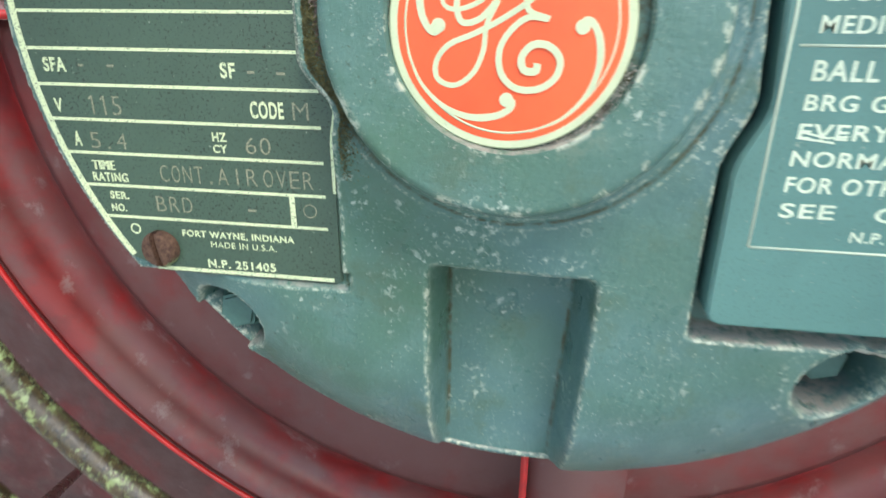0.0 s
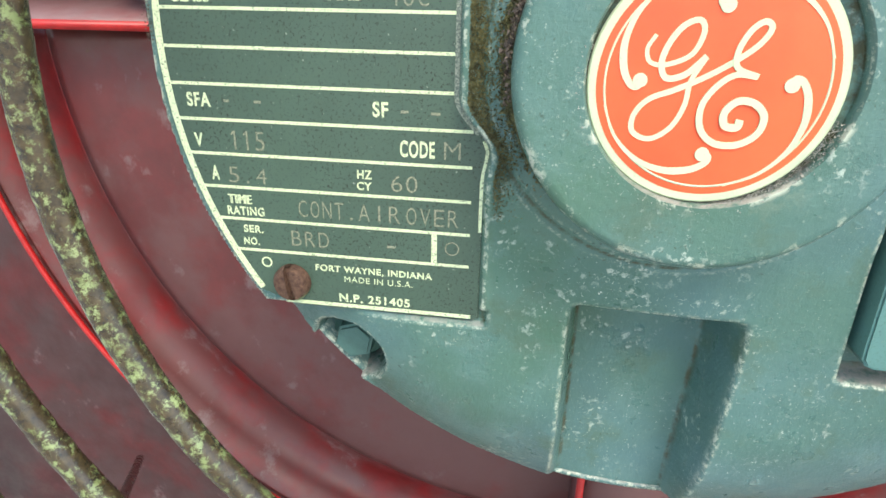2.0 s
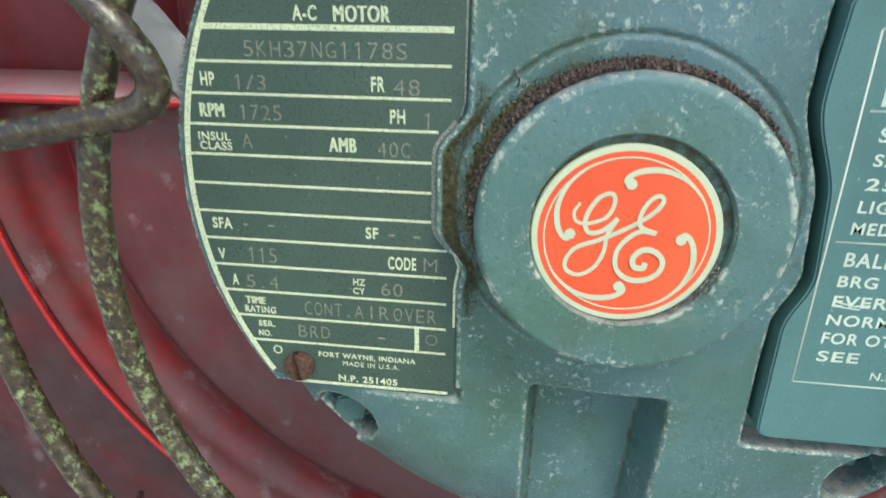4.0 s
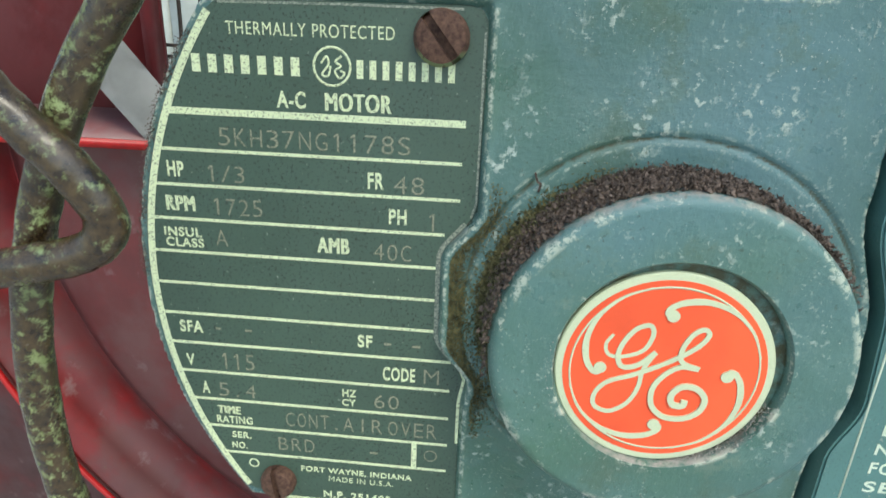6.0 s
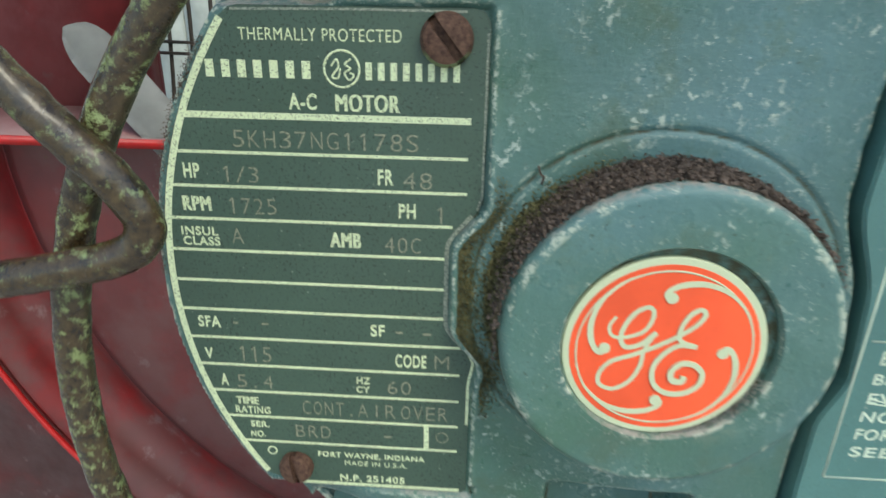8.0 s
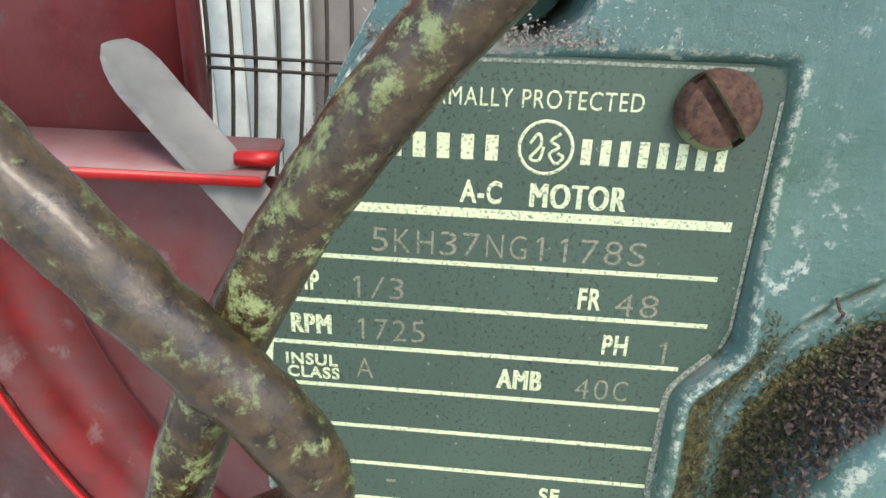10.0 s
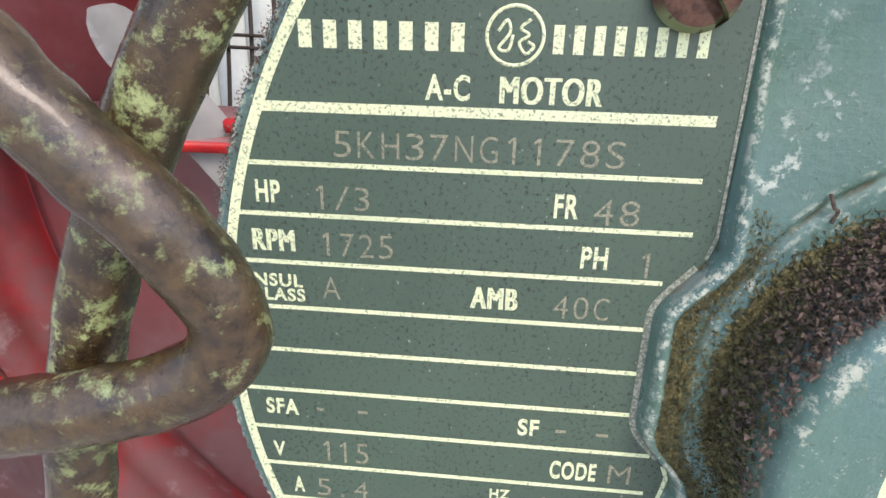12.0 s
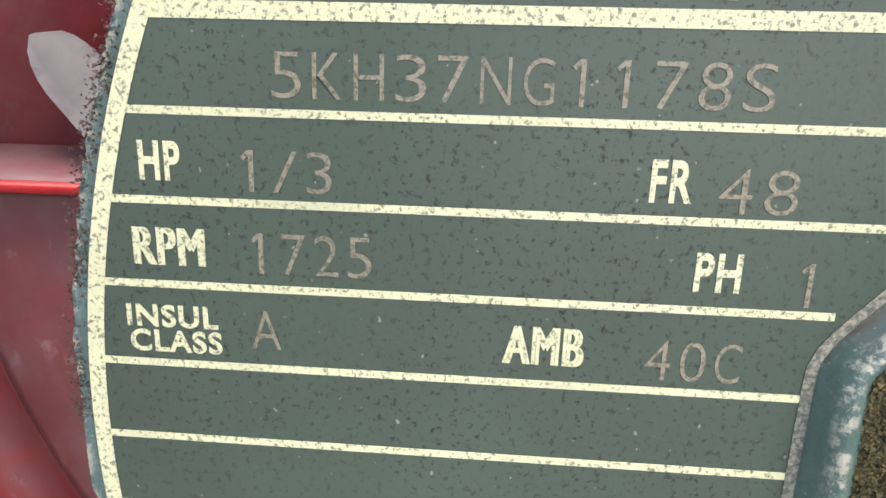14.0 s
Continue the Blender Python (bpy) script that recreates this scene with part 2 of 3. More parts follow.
def ribbon(points, widths, y, thick=0.08, climb=0.0):
    """A flat stroke on a face that looks towards -y; points (x, z)."""
    bm = bmesh.new()
    n = len(points)
    rows = []
    for i, p in enumerate(points):
        d = (points[min(i + 1, n - 1)] - points[max(i - 1, 0)]).normalized()
        s = Vector((-d.y, d.x)) * widths[i] / 2
        a, b = p + s, p - s
        t = thick + climb * i / n
        rows.append([bm.verts.new((a.x, y, a.y)), bm.verts.new((a.x, y - t, a.y)), bm.verts.new((b.x, y - t, b.y)), bm.verts.new((b.x, y, b.y))])
    for p, q in zip(rows, rows[1:]):
        for k in range(3):
            bm.faces.new((p[k], p[k + 1], q[k + 1], q[k]))
    for r in (rows[0], rows[-1]):
        bm.faces.new(r)
    return bm


def lettering(text, x0, x1, z0, height, y, material, parent, weight, slant=0.0):
    """A word in the built-in font, fitted to its width and height on the plate."""
    cu = bpy.data.curves.new("word", "FONT")
    cu.body, cu.offset, cu.extrude, cu.shear, cu.resolution_u, cu.space_character = text, weight, 0.01, slant, 6, 1.12
    tmp = new("word_source", cu)
    me = bpy.data.meshes.new_from_object(tmp.evaluated_get(bpy.context.evaluated_depsgraph_get()))
    bpy.data.objects.remove(tmp)
    xs, ys = [v.co.x for v in me.vertices], [v.co.y for v in me.vertices]
    sx, sz = (x1 - x0) / (max(xs) - min(xs)), height / (max(ys) - min(ys))
    for v in me.vertices:
        v.co = ((x0 + (v.co.x - min(xs)) * sx) * S, (y - v.co.z * 5) * S, (z0 + (v.co.y - min(ys)) * sz) * S)
    me.materials.clear()
    me.materials.append(material)
    ob = new("lettering", me)
    ob.parent = parent
    return ob


def ease(t):
    t = np.clip(t, 0, 1)
    return t * t * (3 - 2 * t)


# ---- the setting ----
ground = part("ground", box(-60000, 60000, -60000, 60000, -60, 0), FLOOR)
tagged(ground, "plain grey concrete floor under the fan", "floor", kind="structure")
wall = part("wall_back", box(-3000, 3000, 1100, 1250, 0, 2600), WALL)
tagged(wall, "grey brown wall behind the fan", "wall", kind="structure")
boards = thing("white_boards", "white upright boards against the wall behind the fan", "boards")
for k in range(5):
    part("board", box(-705 + 62 * k, -647 + 62 * k, 1060, 1098, 0, 1500, 2), WHITE, boards)

# ---- red fan housing ----
CX, CZ = -0.1, 511.0         # axis of the hub
MX, MZ = -0.75, 510.4        # centre of the medallion
housing = thing("fan_housing", "dusty faded red steel fan housing round the motor", "fan housing")


def dish(prof):
    bm = revolve(prof, 0, 510, 160)
    bmesh.ops.bisect_plane(bm, geom=bm.verts[:] + bm.edges[:] + bm.faces[:], plane_co=(0, 0, 507), plane_no=(0, 0, 1), clear_outer=True)
    bmesh.ops.solidify(bm, geom=bm.faces[:], thickness=2.0)
    return bm


part("inner_disc", dish([(60, 132), (150, 133), (200, 135), (218, 137), (224, 140)]), RED, housing, "dusty pinkish red inner disc")
part("dished_ring", dish([(223, 143), (225, 141.5), (228, 143), (236, 146.5), (246, 145), (252, 137), (255, 122.5)]), RED_FRESH, housing, "rubbed bright red dished ring")
part("outer_flange", dish([(254.6, 121.6), (256, 119.9), (258.5, 120.4), (262, 127), (272, 132), (320, 137), (420, 139)]), RED_OUT, housing, "dusty dark red outer flange")
part("dish_rim", tube([Vector((256 * math.cos(a), 119.6, 510 + 256 * math.sin(a))) for a in np.linspace(math.pi + 0.02, 2 * math.pi - 0.02, 90)], 1.3, 10), RED_EDGE, housing, "bright red worn rim")
part("side_panel", box(-420, -154, 142, 146, 512, 900, 1), RED_PANEL, housing, "red flat side panel with skylight in its colour")
part("panel_flange", box(-157, -153.5, 134, 142, 519, 900, 0.5), RED_PANEL, housing)
part("foot", box(-400, 400, 128, 300, 0, 100, 3), RED, housing)


def shelf():
    bm = box(-420, -127, 118.5, 141.5, 507.8, 510.2)
    for v in bm.verts:
        v.co.z += (v.co.y - 118) * 0.36
    return bm


mount = part("mount_bar", shelf(), RED_LEDGE, housing, "dusty red flat mounting bar")
part("bar_lip", box(-420, -127, 116.8, 118.4, 507.6, 511.0, 0.4), RED_EDGE, mount, "bright red lip")
part("bar_clip", box(-137, -124, 121, 128, 513.4, 517.6, 0.5), RED_EDGE, mount, "bright red clip")
part("strut", box(5.5, 44, 97, 131, 100, 470, 1), RED, housing)
part("strut_lip", box(4.0, 6.8, 95, 97, 100, 470, 0.4), RED_EDGE, housing, "bright red strut edge")


def paddle():
    bm = bmesh.new()
    ax, az = 0.63, -0.77
    rows = []
    for i in range(25):
        s = (i / 24) ** 1.25 * 120
        w = 8.4 * math.sqrt(max(0.02, 1 - max(0, 1 - s / 15) ** 2)) * (1 - 0.1 * s / 120)
        cx, cz = -173.5 + ax * s, 549.5 + az * s
        rows.append([bm.verts.new((cx + u * w * 0.75, 121 + 2.5 * u + 1.5 * u * u, cz + u * w * 0.66)) for u in (-1, -0.5, 0, 0.5, 1)])
    for p, q in zip(rows, rows[1:]):
        for k in range(4):
            bm.faces.new((p[k], p[k + 1], q[k + 1], q[k]))
    bmesh.ops.solidify(bm, geom=bm.faces[:], thickness=1.6)
    return bm


fan = thing("fan_rotor", "fan rotor with dusty light grey rounded blade", "fan")
part("blade", paddle(), BLADE, fan)

grille = thing("rear_guard", "dark thin wire guard at the back of the fan", "fan guard")
for k in range(12):
    x = -209 + 12.4 * k
    part("wire", tube([Vector((x + 7 * math.sin((z - 470) / 60), 250, z)) for z in range(440, 661, 10)], 1.1, 6), DARK, grille)
for z in (531, 537):
    part("cross_wire", tube([Vector((-230, 248, z + 2)), Vector((-140, 248, z)), Vector((-60, 248, z))], 1.0, 6), DARK, grille)

# ---- electric motor ----
motor = thing("electric_motor", "worn green cast electric motor with nameplate and red medallion", "motor")


def left_edge(z):
    """The rounded outer edge of the nameplate."""
    return -8.6 - np.sqrt(np.maximum(73.2 ** 2 - (z - 512.4) ** 2, 0))


def right_edge(z):
    """The inner edge of the nameplate, bowed in round the hub."""
    bow = ease((528 - z) / 9) * ease((z - 496.5) / 9)
    return -27.4 - 1.2 * ease((500 - z) / 8) * (z > 470) - 5.4 * bow


def island_edge(z):
    bow = ease((531 - z) / 16) * ease((z - 491) / 11)
    return 28.9 - 1.9 * ease((z - 490) / 40) + ease((z - 530) / 20) + 3.7 * bow


def boss(x, z):
    """The casting swells softly towards the foot of the hub."""
    return 2.4 * ease((43 - np.hypot(x - CX, z - CZ)) / 15) * (1 - 0.5 * ease((x + 22) / 40))


def casting():
    step = 0.42
    xs, zs = np.arange(-88, 95.01, step), np.arange(424, 602.01, step)
    X, Z = np.meshgrid(xs, zs)
    r = np.hypot(X - 4, Z - 513.5)
    y = -0.55 - 2.1 * ease((X + 22) / 40) + 9.6 * np.clip((r - 62) / 25, 0, None) ** 2.2
    soft = 1.1
    y = y - boss(X, Z)

    def inside(d):
        return ease(0.5 + d / soft)
    left = inside(X - (left_edge(Z) - 1.9)) * inside(right_edge(Z) + 0.05 - X) * inside(Z - 467.0) * inside(556.6 - Z)
    y = y * (1 - left) + 0.75 * left
    right = inside(X - island_edge(Z)) * inside(Z - 464.6) * inside(549.5 + 0.0 * X - Z) * inside(84.5 - r)
    tr = inside(X - 28) * inside(565 - Z) * inside(Z - 540) * inside(9.0 - np.hypot(X - 35.6, Z - 552.3))
    y = y * (1 - right) + 2.6 * right
    y = y * (1 - tr) + np.minimum(y, 1.5) * tr
    # lower and upper pocket
    low = ease((473.4 - Z) / 4.5) * ease((X + 13.8) / 2.6) * ease((14.8 - 0.06 * (473 - Z) - X) / 3.4)
    y = y + low * np.maximum(10.5 - y, 0)
    up = ease((Z - 558.5) / 1.6) * ease((X + 13.8) / 1.8) * ease((16.8 - X) / 1.8)
    y = y + up * np.maximum(8.5 - y, 0)
    for bx, bz in ((-54, 455.8), (54.3, 456), (-53.5, 564.5), (54, 564)):
        d = np.hypot(X - bx, Z - bz)
        well = ease((8.2 - d) / 2.0)
        lug = ease((13.0 - d) / 6.0)
        y = y * (1 - lug) + np.minimum(y, 7.6) * lug
        y = y + well * (18.4 - y) * (y < 18.4)
    y = y + 0.55 * np.exp(-((np.hypot(X - CX, Z - CZ) - 29.3) / 0.42) ** 2)
    y = y - 0.35 * np.exp(-((X - right_edge(Z) - 0.9) / 0.6) ** 2) * (Z > 470) * (Z < 556)
    rng = np.random.RandomState(4)
    low_noise = rng.rand(40, 40)
    u, v = (X + 90) / 190 * 38, (Z - 420) / 190 * 38
    i, j = u.astype(int), v.astype(int)
    fu, fv = ease(u - i), ease(v - j)
    n = (low_noise[j, i] * (1 - fu) + low_noise[j, i + 1] * fu) * (1 - fv) + (low_noise[j + 1, i] * (1 - fu) + low_noise[j + 1, i + 1] * fu) * fv
    y = y + 0.25 * (n - 0.5) + 0.05 * (rng.rand(*X.shape) - 0.5)
    keep = (r < 86.8) | (left > 0.5)
    ids = -np.ones(X.shape, int)
    ids[keep] = np.arange(keep.sum())
    verts = np.c_[X[keep], y[keep], Z[keep]] * S
    a, b, c, d = ids[:-1, :-1], ids[:-1, 1:], ids[1:, 1:], ids[1:, :-1]
    ok = (a >= 0) & (b >= 0) & (c >= 0) & (d >= 0)
    me = bpy.data.meshes.new("end_bell")
    me.from_pydata(verts.tolist(), [], np.c_[a[ok], b[ok], c[ok], d[ok]].tolist())
    for f in me.polygons:
        f.use_smooth = True
    me.materials.append(CAST)
    ob = new("end_bell", me)
    ob.parent = motor
    return ob


casting()
part("shell", revolve([(20, 19.5), (85.8, 19.5), (86.0, 10.0), (86.8, 9.9), (87.2, 11.2), (87.2, 138), (20, 138)], 4, 513.5, 128), CAST, motor, "green steel motor shell")

# hub with its recessed medallion
hub = crease(part("hub", revolve([(0.01, -13.8), (15.35, -13.8), (15.45, -14.0), (15.5, -15.2), (15.8, -15.6), (16.4, -15.6), (22.7, -15.6), (23.2, -15.6), (23.9, -15.3), (24.4, -14.5), (24.6, -13.2), (24.8, -6), (25.2, -3.6), (25.8, 0.5)], CX, CZ, 128), HUB, motor, "raised round hub"), 50)
md = part("medallion", revolve([(0.01, -14.55), (13.5, -14.55), (13.55, -14.65), (14.45, -14.65), (14.65, -14.45), (14.65, -13.7)], MX, MZ, 96), IVORY, hub, "orange and ivory round medallion", False)
part("disc", revolve([(0.01, -14.7), (13.55, -14.7), (13.55, -14.55)], MX, MZ, 96), ORANGE, md, "", False)


def on_medallion(px, pz):
    """Drawing units of the ornament, 193 to the rim."""
    k = 14.5 / 193
    return Vector((MX + (px - 1086) * k, MZ - (pz - 263) * k))


def ornament(points, w0, w1, w2, lift=0.05, per=8):
    line = smooth_line([on_medallion(*p) for p in points], per)
    n = len(line) - 1
    ws = [(w0 * (1 - 2 * i / n) + w1 * 2 * i / n) if i < n / 2 else (w1 * (2 - 2 * i / n) + w2 * (2 * i / n - 1)) for i in range(n + 1)]
    part("scroll", ribbon(line, [w * 14.5 / 193 for w in ws], -14.69, lift, 0.12), IVORY, md, "", False)


part("ring", revolve([(12.43, -14.71), (12.43, -14.77), (12.7, -14.77), (12.7, -14.71)], MX, MZ, 96), IVORY, md)
for turn in range(4):                     # four curls that run into the ring
    q, base = [], 94 + 90 * turn
    for r, a in ((169, -80), (168, -62), (164, -44), (155, -27), (142, -12), (129, -2), (118, 1), (110, -3)):
        w = radians(a + base)
        q.append((1086 + r * math.cos(w), 263 - r * math.sin(w)))
    ornament(q, 2.5, 12, 9, 0.09)
    w = radians(base - 4)
    c = on_medallion(1086 + 113 * math.cos(w), 263 - 113 * math.sin(w))
    part("curl", revolve([(0.01, -14.93), (0.85, -14.93), (0.85, -14.71)], c.x, c.y, 24), IVORY, md, "", False)
ornament([(989, 194), (978, 215), (985, 235), (1010, 238), (1045, 222), (1058, 190), (1050, 172), (1028, 180), (1010, 205), (1002, 235), (1012, 258), (1040, 252), (1068, 224)], 6, 9, 10)
ornament([(1066, 228), (1050, 262), (1046, 300), (1030, 335), (1000, 355), (972, 345), (970, 318), (990, 292), (1030, 275), (1070, 255), (1110, 230), (1140, 205), (1153, 182), (1143, 172), (1125, 185), (1112, 215), (1116, 240), (1148, 252)], 8, 9, 9, 0.11)
ornament([(1146, 252), (1115, 250), (1088, 270), (1072, 300), (1076, 335), (1100, 357), (1135, 358), (1162, 340), (1168, 312), (1150, 292), (1125, 290), (1108, 308), (1112, 328), (1130, 330), (1133, 318)], 9, 11, 12, 0.22)

# dust and scale that lies on the hub
rng = random.Random(7)
bm = bmesh.new()
for k in range(14000):
    a = radians(rng.gauss(100, 36))
    if not 22 < math.degrees(a) < 190:
        continue
    r, y = 24.8 + abs(rng.gauss(0, 0.45)), rng.uniform(-14.0, -3.4)
    c = Vector((CX + r * math.cos(a), y, CZ + r * math.sin(a)))
    s = rng.uniform(0.12, 0.5)
    vs = [bm.verts.new(c + Vector([rng.uniform(-s, s) for _ in range(3)])) for _ in range(4)]
    for t3 in ((0, 1, 2), (0, 2, 3), (0, 3, 1), (1, 3, 2)):
        bm.faces.new([vs[i] for i in t3])
tagged(part("dust_scale", bm, DUST, None, "", False), "brown gritty dust and scale lying on the hub", "dust", kind="stuff")

GRIME = rusty("olive_grime", (0.045, 0.045, 0.018), (0.21, 0.19, 0.08))
PALE = rusty("pale_grey_dust", (0.16, 0.14, 0.12), (0.48, 0.45, 0.40))


def litter(name, count, place, lo, hi, material, label):
    """Loose grains, each a small splinter, at the points that place() gives."""
    bm = bmesh.new()
    for _ in range(count):
        c, s = Vector(place()), rng.uniform(lo, hi)
        vs = [bm.verts.new(c + Vector([rng.uniform(-s, s) for _ in range(3)])) for _ in range(4)]
        for t3 in ((0, 1, 2), (0, 2, 3), (0, 3, 1), (1, 3, 2)):
            bm.faces.new([vs[i] for i in t3])
    tagged(part(name, bm, material, None, "", False), label, "dirt", kind="stuff")


def in_groove():
    z = rng.triangular(486, 533, 511)
    x = float(right_edge(np.float64(z))) + 0.4 + abs(rng.gauss(0, 1.9))
    return x, -0.7 - float(boss(x, z)) * min(1, (x - float(right_edge(np.float64(z)))) / 1.6), z


def by_hub():
    a, r = radians(rng.gauss(165, 26)), 24.8 + abs(rng.gauss(0, 1.0))
    return CX + r * math.cos(a), -2.9 - 11 * max(0, 1 - (r - 24.7) * 1.3) * rng.random(), CZ + r * math.sin(a)


def on_ledge():
    x = rng.uniform(-68, -24)
    return x, -0.4 + 0.4 * rng.random(), 557.2 + abs(rng.gauss(0, 0.9))


def on_plate_edge():
    z = rng.uniform(512, 552)
    return float(left_edge(np.float64(z))) - 1.0 + rng.gauss(0, 0.5), 0.75, z


litter("grime", 15000, in_groove, 0.08, 0.26, GRIME, "olive brown grime caught along the nameplate edge")
litter("grime", 13000, by_hub, 0.12, 0.5, GRIME, "olive brown grime round the foot of the hub")
def round_medallion():
    a, r = radians(rng.uniform(165, 345)), 14.8 + abs(rng.gauss(0, 0.45))
    return MX + r * math.cos(a), -14.1 - 1.5 * min(1, max(0, r - 14.7)), MZ + r * math.sin(a)


litter("grey_grit", 2600, round_medallion, 0.06, 0.2, PALE, "grey brown grit caught round the medallion")
litter("pale_dust", 3000, on_ledge, 0.08, 0.30, PALE, "pale grey dust on the casting above the nameplate")
litter("rust_scale", 1800, on_plate_edge, 0.08, 0.22, DUST, "brown rust scale on the nameplate rim")

fibre = tube(smooth_line([Vector((-19.6, -3.1, 534.4)), Vector((-19.2, -3.5, 533.2)), Vector((-18.7, -3.4, 532.8)), Vector((-18.9, -3.2, 531.6))], 6), 0.16, 6, False, 0.5)
tagged(part("dry_fibre", fibre, DUST), "tiny dark dry fibre stuck on the green casting", "debris")

# left nameplate
zs = np.linspace(470.0, 554.0, 60)
outline = [(float(left_edge(z)), float(z)) for z in zs if left_edge(z) < -58] + [(-66.4, 556.0), (-65.0, 556.3), (-30.0, 556.3), (-28.4, 555.8), (-27.6, 554.5)]
outline += [(float(right_edge(z)), float(z)) for z in zs[::-1] if 471 < z < 553] + [(-28.6, 468.2), (-29.5, 467.6), (-61.5, 467.6)]
nameplate = part("nameplate", slab(outline, 0.0, 1.6, 0.25), PLATE, motor, "dark green enamelled nameplate with cream lettering", False)
F0 = -0.01


def band(name, points, width, material, y=F0):
    line = [Vector(p) for p in points]
    return part(name, ribbon(line, [width] * len(line), y, 0.05), material, nameplate, "", False)


zs = np.linspace(470.5, 554.5, 50)
band("border", [(float(left_edge(z)) + 0.85, float(z)) for z in zs if left_edge(z) < -58], 1.15, CREAM, -0.035)
band("border", [(-66.0, 555.7), (-48, 555.9), (-31, 555.8)], 0.35, EDGE, -0.035)
band("border", [(-63.5, 468.3), (-45, 468.3), (-30, 468.3)], 0.7, CREAM, -0.035)
band("border", [(float(right_edge(z)) - 0.5, float(z)) for z in np.linspace(500, 525, 24)], 0.8, EDGE, -0.035)
band("border", [(float(right_edge(z)) - 0.45, float(z)) for z in np.linspace(526, 553, 12)], 0.35, EDGE, -0.035)
band("border", [(float(right_edge(z)) - 0.4, float(z)) for z in np.linspace(484, 499, 10)], 0.55, CREAM, -0.035)
RULES = [(540.2, 1.05, -30.0)] + [(540.2 - 5.66 * k - 0.25, 0.52, -30.3 if k < 3 else (-32.5 if k < 7 else -30.6)) for k in range(1, 12)]
for z, w, end in RULES:
    start = float(left_edge(z)) + 1.2
    band("rule", [(start, z), ((start + end) / 2, z), (end, z)], w, CREAM)
band("rule", [(-36.5, 477.8), (-36.5, 480.5), (-36.5, 483.3)], 0.95, CREAM, F0 - 0.03)


def stamp(text, x0, x1, z0, h):
    """Evenly spaced stamped figures."""
    pitch = (x1 - x0) / (len(text) - 0.28)
    for k, ch in enumerate(text):
        a, w = x0 + k * pitch, 0.72 * pitch
        m = a + w / 2
        if ch == "1":
            band("figure", [(m, z0), (m, z0 + h)], 0.30, STAMP)
            band("figure", [(m - 0.55, z0 + h * 0.80), (m - 0.1, z0 + h * 0.97)], 0.26, STAMP, F0 - 0.03)
        elif ch == "I":
            band("figure", [(m, z0), (m, z0 + h)], 0.32, STAMP)
        elif ch == ".":
            band("figure", [(m - 0.2, z0 + 0.2), (m + 0.2, z0 + 0.2)], 0.4, STAMP)
        else:
            lettering(ch, a, a + w, z0, h, F0, STAMP, nameplate, -0.012)


def word(text, x0, x1, z0, h, style):
    if text == "-":
        band("dash", [(x0, z0 + 0.2), (x1, z0 + 0.2)], 0.4, STAMP)
    elif style == "printed":
        lettering(text, x0, x1, z0, h, F0, CREAM, nameplate, 0.0 if "M" in text else 0.026)
        if "M" in text and len(text) < 6:
            lettering(text, x0 + 0.26, x1 + 0.26, z0, h, F0 - 0.03, CREAM, nameplate, 0.0)
    else:
        stamp(text, x0, x1, z0, h)


printed, engraved = "printed", "engraved"
word("5KH37NG1178S", -67.7, -38.1, 535.2, 2.7, engraved)
word("HP", -76.5, -73.8, 529.9, 2.5, printed)
word("1/3", -70.0, -64.1, 529.4, 2.6, engraved)
word("FR", -44.6, -42.1, 529.7, 2.6, printed)
word("48", -40.5, -35.9, 529.2, 2.7, engraved)
word("RPM", -77.4, -72.8, 524.3, 2.5, printed)
word("1725", -69.6, -61.6, 524.0, 2.7, engraved)
word("PH", -41.3, -38.5, 524.2, 2.5, printed)
word("1", -35.0, -33.7, 523.5, 2.8, engraved)
word("INSUL", -78.3, -72.0, 519.9, 1.6, printed)
word("CLASS", -78.2, -71.8, 518.1, 1.6, printed)
word("A", -69.7, -67.7, 518.7, 2.7, engraved)
word("AMB", -52.9, -47.9, 518.7, 2.6, printed)
word("40C", -43.7, -37.7, 518.1, 2.7, engraved)
word("SFA", -77.7, -73.6, 502.3, 2.3, printed)
word("-", -71.3, -70.4, 503.2, 0.4, engraved)
word("-", -66.1, -64.9, 503.2, 0.4, engraved)
word("SF", -46.5, -44.0, 501.9, 2.4, printed)
word("-", -42.0, -40.8, 502.7, 0.4, engraved)
word("-", -37.2, -35.8, 502.6, 0.4, engraved)
word("V", -77.3, -75.8, 495.7, 2.3, printed)
word("115", -70.9, -65.0, 495.5, 3.1, engraved)
word("CODE", -42.2, -36.6, 495.8, 2.7, printed)
word("M", -35.1, -32.5, 495.8, 2.7, engraved)
word("A", -75.0, -73.6, 490.1, 2.5, printed)
word("5.4", -71.9, -65.2, 489.8, 2.7, engraved)
word("HZ", -49.4, -46.9, 491.8, 1.5, printed)
word("CY", -49.5, -47.0, 489.9, 1.4, printed)
word("60", -43.7, -39.4, 490.0, 2.7, engraved)
word("TIME", -72.6, -68.5, 486.1, 1.6, printed)
word("RATING", -72.9, -66.2, 484.0, 1.6, printed)
word("CONT.", -59.9, -49.9, 484.5, 2.9, engraved)
word("AIR", -49.4, -42.3, 484.5, 2.9, engraved)
word("OVER", -41.2, -32.6, 484.5, 2.9, engraved)
word("SER.", -70.3, -66.7, 480.9, 1.4, printed)
word("NO.", -70.5, -67.6, 478.6, 1.4, printed)
word("BRD", -61.6, -54.9, 479.1, 2.7, engraved)
word("-", -44.6, -43.1, 480.0, 0.3, engraved)
word("FORT WAYNE, INDIANA", -57.6, -36.8, 474.5, 1.4, printed)
word("MADE IN U.S.A.", -52.4, -40.2, 472.9, 1.1, printed)
